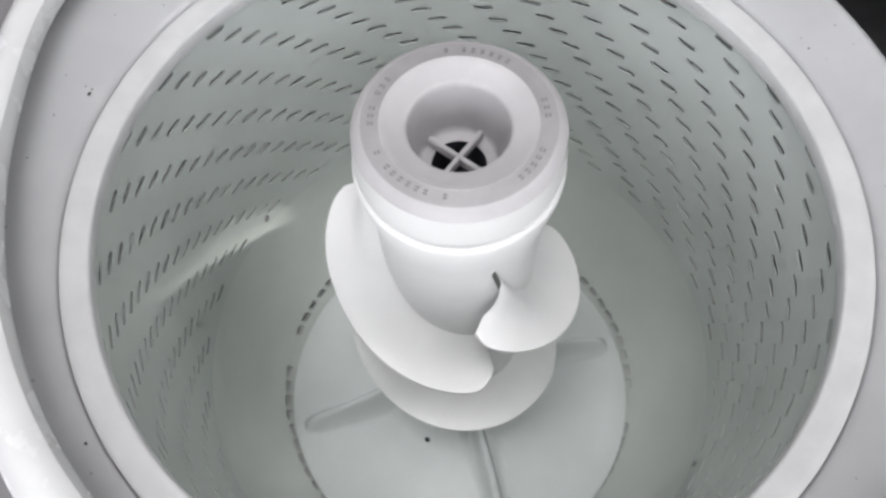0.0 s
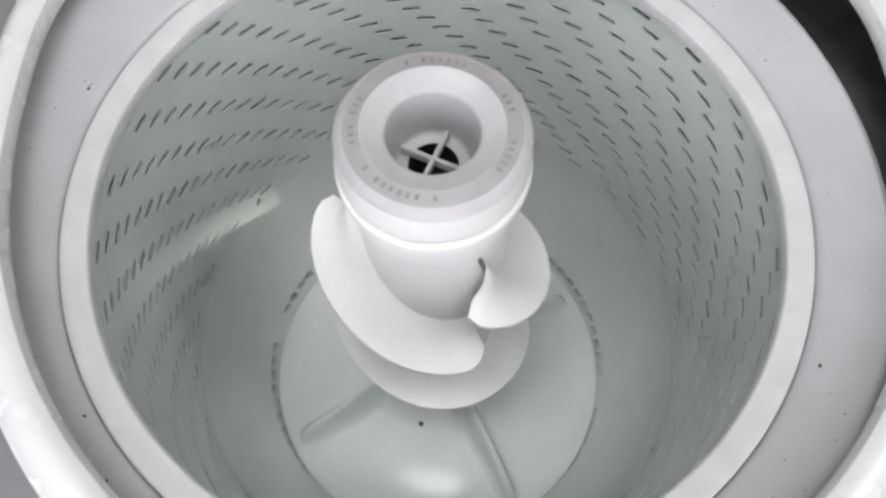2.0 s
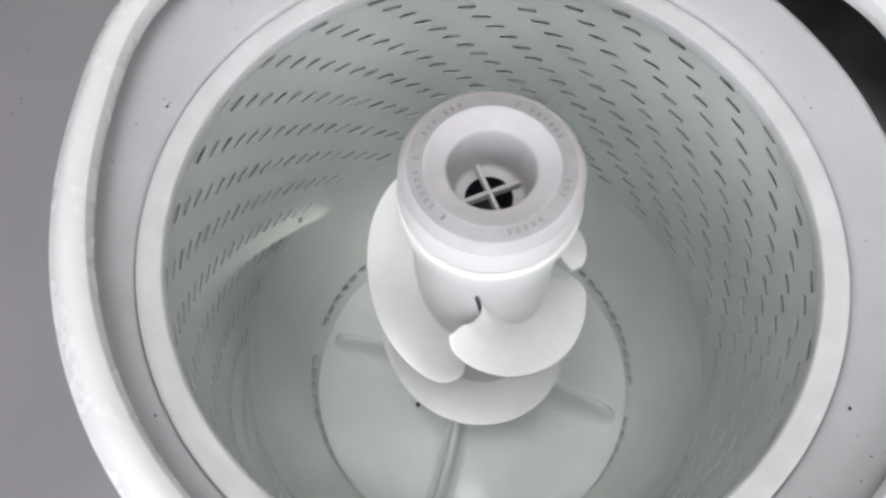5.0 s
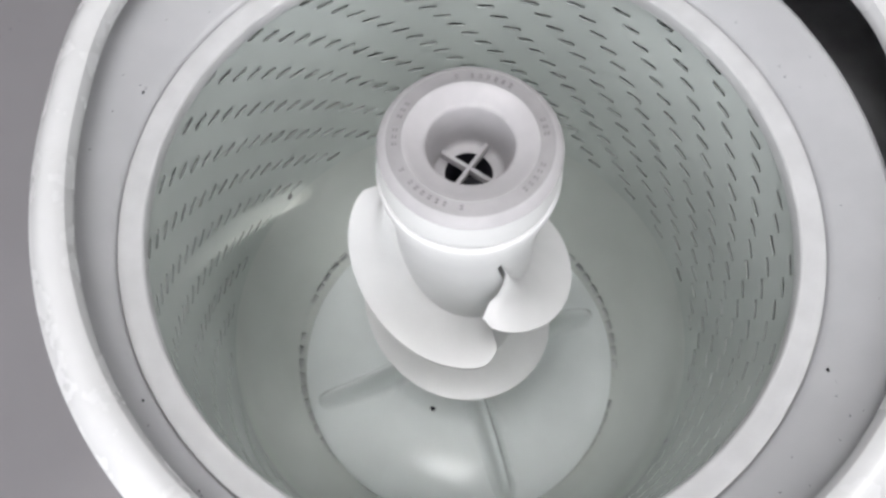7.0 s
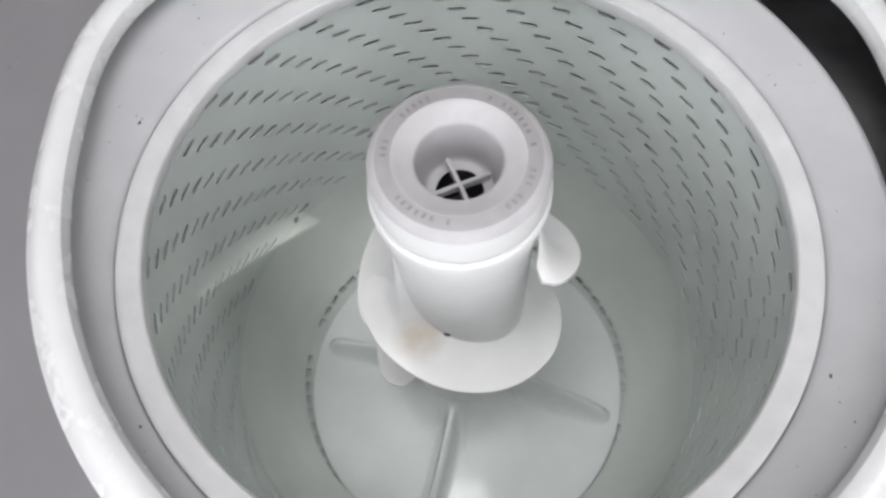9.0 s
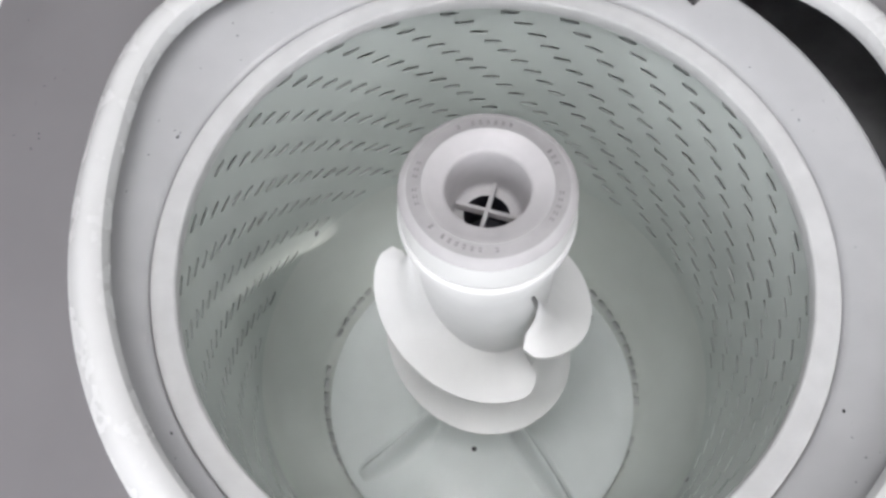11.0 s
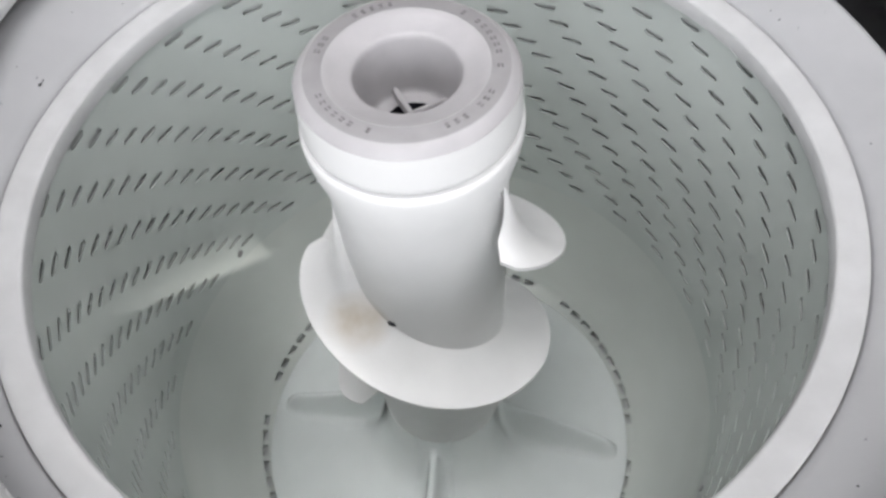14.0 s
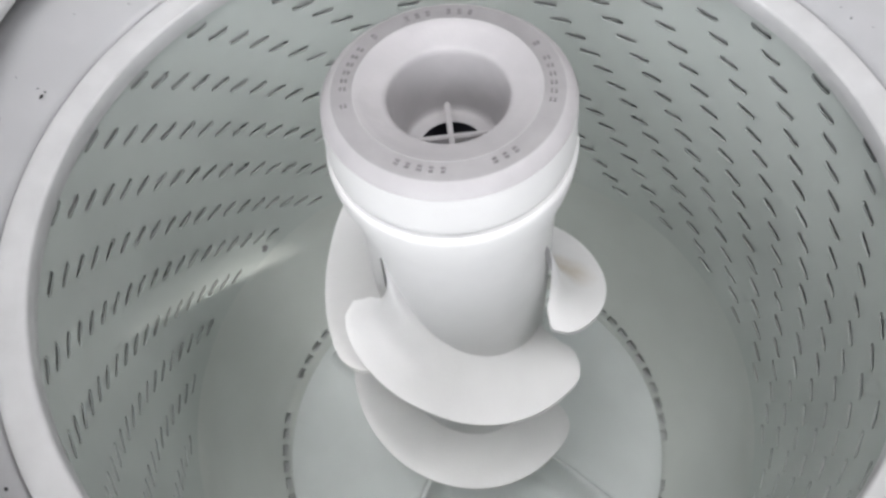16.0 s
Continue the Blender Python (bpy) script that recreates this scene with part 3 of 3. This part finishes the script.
AUGER_TURN = [(0.0, 404.0), (0.0333, 337.6), (0.0667, 269.3), (0.1, 201.0), (0.2, 252.0), (0.3, 208.4), (0.4, 252.0), (0.5, 282.0), (0.6, 337.0), (0.7, 378.0), (0.7333, 319.6), (0.7667, 251.3), (0.8, 187.0), (0.8333, 251.7), (0.8667, 318.3), (0.9, 373.0), (0.9333, 311.2), (0.9667, 239.6), (1.0, 172.0), (1.1, 217.3), (1.2, 280.0), (1.2333, 331.0), (1.2667, 368.5), (1.3, 418.0), (1.4, 378.0), (1.5, 420.0), (1.6, 368.0), (1.6333, 309.3), (1.6667, 240.6), (1.7, 176.0), (1.8, 208.4), (1.8333, 271.3), (1.8667, 335.2), (1.9, 388.0), (2.0, 416.0), (2.1, 366.0), (2.2, 413.0), (2.3, 360.0), (2.3333, 299.9), (2.3667, 230.6), (2.4, 164.0), (2.5, 194.0), (2.5333, 250.5), (2.5667, 309.3), (2.6, 356.0), (2.7, 406.0), (2.8, 358.0), (2.9, 403.0), (3.0, 341.0), (3.0333, 284.7), (3.0667, 223.0), (3.1, 162.0), (3.1333, 215.0), (3.1667, 265.2), (3.2, 318.0), (3.3, 343.0), (3.4, 315.0), (3.5, 343.0), (3.6, 400.0), (3.7, 363.0), (3.7333, 326.4), (3.7667, 279.2), (3.8, 232.3), (3.8333, 260.2), (3.8667, 287.6), (3.9, 315.0), (4.0, 343.0), (4.1, 296.0), (4.2, 341.8), (4.3, 390.0), (4.3333, 329.9), (4.3667, 260.0), (4.4, 194.0), (4.5, 232.1), (4.6, 288.0), (4.7, 219.9), (4.8, 285.0), (4.9, 335.0), (5.0, 378.0), (5.0333, 317.9), (5.0667, 248.0), (5.1, 182.0), (5.2, 217.3), (5.2333, 240.5), (5.2667, 265.2), (5.3, 290), (5.4, 341.0), (5.5, 403), (5.5333, 377.5), (5.5667, 352.8), (5.6, 337.0), (5.6333, 312.8), (5.6667, 286.4), (5.7, 260), (5.8, 199), (5.9, 245), (6.0, 310), (6.1, 358), (6.2, 413), (6.3, 348), (6.3333, 334.5), (6.3667, 309.8), (6.4, 285), (6.5, 221.7), (6.6, 184), (6.7, 235), (6.8, 300), (6.9, 353), (7.0, 408), (7.1, 341.0), (7.2, 378), (7.3, 418.0), (7.4, 363.0), (7.4333, 301.2), (7.4667, 230.2), (7.5, 162.0), (7.5333, 217.1), (7.5667, 269.9), (7.6, 325.0), (7.7, 348.0), (7.8, 403.0), (7.9, 343.0), (8.0, 402.0), (8.1, 341.0), (8.1333, 307.5), (8.1667, 266.2), (8.2, 226.1), (8.3, 292.0), (8.4, 335.0), (8.5, 284.0), (8.6, 330.0), (8.7, 388.0), (8.8, 335.0), (8.9, 270), (9.0, 208.4), (9.1, 184), (9.2, 240), (9.3, 305), (9.4, 358), (9.5, 413), (9.6, 353), (9.6333, 336.8), (9.6667, 314.8), (9.7, 290), (9.8, 226.1), (9.9, 189), (10.0, 240), (10.1, 310), (10.2, 363), (10.3, 413), (10.4, 348), (10.5, 300), (10.6, 341.0), (10.7, 388), (10.8, 418.0), (10.9, 368.0), (11.0, 422.0), (11.1, 368.0), (11.1333, 308.6), (11.1667, 239.3), (11.2, 174.0), (11.2333, 224.1), (11.2667, 273.9), (11.3, 325.0), (11.3333, 341.2), (11.3667, 363.2), (11.4, 388.0), (11.5, 416.0), (11.6, 363.0), (11.7, 413.0), (11.8, 363.0), (11.8333, 338.8), (11.8667, 314.7), (11.9, 285.0), (12.0, 318.0), (12.1, 378.0), (12.2, 410.0), (12.3, 353.0), (12.4, 406.0), (12.4333, 337.6), (12.4667, 267.2), (12.5, 188.0), (12.6, 255.0), (12.7, 305.0), (12.8, 341.0), (12.9, 300.0), (13.0, 343.0), (13.1, 393.0), (13.1333, 329.5), (13.1667, 256.3), (13.2, 187.0), (13.3, 226.1), (13.4, 285.0), (13.5, 333.0), (13.6, 262.0), (13.7, 315.0), (13.8, 348.0), (13.8333, 292.0), (13.8667, 227.0), (13.9, 179.0), (14.0, 194.0), (14.1, 250.0), (14.2, 201.0), (14.3, 250.0), (14.3333, 305.1), (14.3667, 346.5), (14.4, 400.0), (14.4333, 374.5), (14.4667, 349.8), (14.5, 335.8), (14.6, 373.0), (14.6333, 318.7), (14.6667, 254.3), (14.7, 194.0), (14.7333, 256.3), (14.7667, 320.6), (14.8, 373.0), (14.8333, 317.7), (14.8667, 252.3), (14.9, 191.0), (14.9333, 239.0), (14.9667, 289.5), (15.0, 337.0), (15.1, 388.0), (15.2, 420.0), (15.3, 353.0), (15.3333, 298.7), (15.3667, 234.4), (15.4, 174.0), (15.4333, 230.1), (15.4667, 287.2), (15.5, 339.0), (15.5333, 283.1), (15.5667, 224.5), (15.6, 167.0), (15.6333, 214.0), (15.6667, 258.1), (15.7, 305.0), (15.8, 341.0), (15.9, 403.0), (15.9333, 375.8), (15.9667, 349.4), (16.0, 335.0)]
BASE_TURN = [(0.0, 554.0), (0.0333, 479.9), (0.0667, 407.9), (0.1, 336.0), (0.2, 391.0), (0.3, 344.0), (0.4, 391.0), (0.5, 435.0), (0.6, 479.0), (0.7, 529.0), (0.7333, 458.6), (0.7667, 390.3), (0.8, 322.0), (0.8333, 390.7), (0.8667, 457.3), (0.9, 524.0), (0.9333, 456.8), (0.9667, 391.6), (1.0, 326.4), (1.1, 354.0), (1.2, 419.0), (1.2333, 470.0), (1.2667, 519.5), (1.3, 569.0), (1.4, 529.0), (1.5, 573.0), (1.6, 519.0), (1.6333, 448.3), (1.6667, 379.6), (1.7, 311.0), (1.8, 344.0), (1.8333, 410.3), (1.8667, 474.6), (1.9, 539.0), (2.0, 567.9), (2.1, 517.0), (2.2, 564.0), (2.3, 511.0), (2.3333, 438.9), (2.3667, 369.0), (2.4, 299.0), (2.5, 351.0), (2.5333, 404.0), (2.5667, 455.5), (2.6, 507.0), (2.7, 557.0), (2.8, 509.0), (2.9, 554.0), (3.0, 516.5), (3.0333, 441.9), (3.0667, 369.4), (3.1, 297.0), (3.1333, 351.4), (3.1667, 404.2), (3.2, 457.0), (3.3, 494.0), (3.4, 454.0), (3.5, 500.0), (3.6, 551.0), (3.7, 514.0), (3.7333, 465.4), (3.7667, 418.2), (3.8, 371.0), (3.8333, 399.2), (3.8667, 426.6), (3.9, 454.0), (4.0, 498.0), (4.1, 435.0), (4.2, 491.0), (4.3, 541.0), (4.3333, 468.9), (4.3667, 399.0), (4.4, 329.0), (4.5, 384.2), (4.6, 427.0), (4.7, 357.0), (4.8, 424.0), (4.9, 474.0), (5.0, 527.0), (5.0333, 455.6), (5.0667, 386.3), (5.1, 317.0), (5.2, 354.0), (5.2333, 379.5), (5.2667, 404.2), (5.3, 429), (5.4, 489), (5.5, 554), (5.5333, 528.5), (5.5667, 503.8), (5.6, 479), (5.6333, 451.8), (5.6667, 425.4), (5.7, 399), (5.8, 334), (5.9, 384), (6.0, 449), (6.1, 509), (6.2, 564), (6.3, 499), (6.3333, 473.5), (6.3667, 448.8), (6.4, 424), (6.5, 359), (6.6, 319), (6.7, 374), (6.8, 439), (6.9, 504), (7.0, 559), (7.1, 489), (7.2, 529), (7.3, 569.0), (7.4, 514.0), (7.4333, 444.0), (7.4667, 376.0), (7.5, 308.1), (7.5333, 361.1), (7.5667, 412.6), (7.6, 464.0), (7.7, 499.0), (7.8, 554.0), (7.9, 494.0), (8.0, 549.5), (8.1, 489.0), (8.1333, 446.5), (8.1667, 405.2), (8.2, 364.0), (8.3, 431.0), (8.4, 474.0), (8.5, 429.7), (8.6, 469.0), (8.7, 539.0), (8.8, 474), (8.9, 409), (9.0, 344), (9.1, 319), (9.2, 379), (9.3, 444), (9.4, 509), (9.5, 564), (9.6, 504), (9.6333, 478.5), (9.6667, 453.8), (9.7, 429), (9.8, 364), (9.9, 324), (10.0, 379), (10.1, 449), (10.2, 514), (10.3, 564), (10.4, 499), (10.5, 439), (10.6, 489), (10.7, 539), (10.8, 569.0), (10.9, 519.0), (11.0, 577.0), (11.1, 519.0), (11.1333, 447.6), (11.1667, 378.3), (11.2, 309.0), (11.2333, 361.7), (11.2667, 412.9), (11.3, 464.0), (11.3333, 489.5), (11.3667, 514.2), (11.4, 539.0), (11.5, 571.0), (11.6, 514.0), (11.7, 564.0), (11.8, 514.0), (11.8333, 483.4), (11.8667, 453.7), (11.9, 424.0), (12.0, 462.0), (12.1, 529.0), (12.2, 561.0), (12.3, 504.0), (12.4, 557.0), (12.4333, 485.9), (12.4667, 417.0), (12.5, 348.0), (12.6, 394.0), (12.7, 444.0), (12.8, 489.0), (12.9, 439.0), (13.0, 486.0), (13.1, 544.0), (13.1333, 468.5), (13.1667, 395.3), (13.2, 322.0), (13.3, 364.0), (13.4, 424.0), (13.5, 467.0), (13.6, 401.0), (13.7, 454.0), (13.8, 499.0), (13.8333, 431.0), (13.8667, 365.0), (13.9, 299.0), (14.0, 348.0), (14.1, 389.0), (14.2, 336.0), (14.3, 389.0), (14.3333, 444.1), (14.3667, 497.5), (14.4, 551.0), (14.5, 503.0), (14.6, 524.0), (14.6333, 457.7), (14.6667, 393.4), (14.7, 329.0), (14.7333, 395.3), (14.7667, 459.6), (14.8, 524.0), (14.8333, 456.7), (14.8667, 391.3), (14.9, 326.0), (14.9333, 375.6), (14.9667, 423.8), (15.0, 472.0), (15.1, 539.0), (15.2, 571.0), (15.3, 504.0), (15.3333, 437.7), (15.3667, 373.4), (15.4, 309.0), (15.4333, 381.1), (15.4667, 451.0), (15.5, 521.0), (15.5333, 446.5), (15.5667, 374.3), (15.6, 302.0), (15.6333, 350.3), (15.6667, 397.1), (15.7, 444.0), (15.8, 489.0), (15.9, 554.0), (16.0, 506.0)]
BASKET_TURN = [(0.0, -4.94), (0.5, 0.78), (1.0, -4.53), (1.5, -9.96), (2.0, -5.92), (2.5, -7.91), (3.0, -3.0), (3.5, 2.08), (4.0, 4.62), (4.5, -0.14), (5.0, -2.31), (7.5, -8.47), (8.0, -14.55), (8.5, -8.34), (11.0, -5.63), (11.5, -2.05), (12.0, -7.91), (12.5, -2.11), (13.0, -4.83), (13.5, -4.35), (14.0, -4.14), (14.5, -7.9), (15.0, -3.29), (15.5, -8.62), (16.0, -6.86)]


def motions():
    walk(auger, [lean(*r) for r in AUGER_TURN])
    walk(base, [lean(*r) for r in BASE_TURN])
    walk(basket, [turn(*r) for r in BASKET_TURN])


motions()
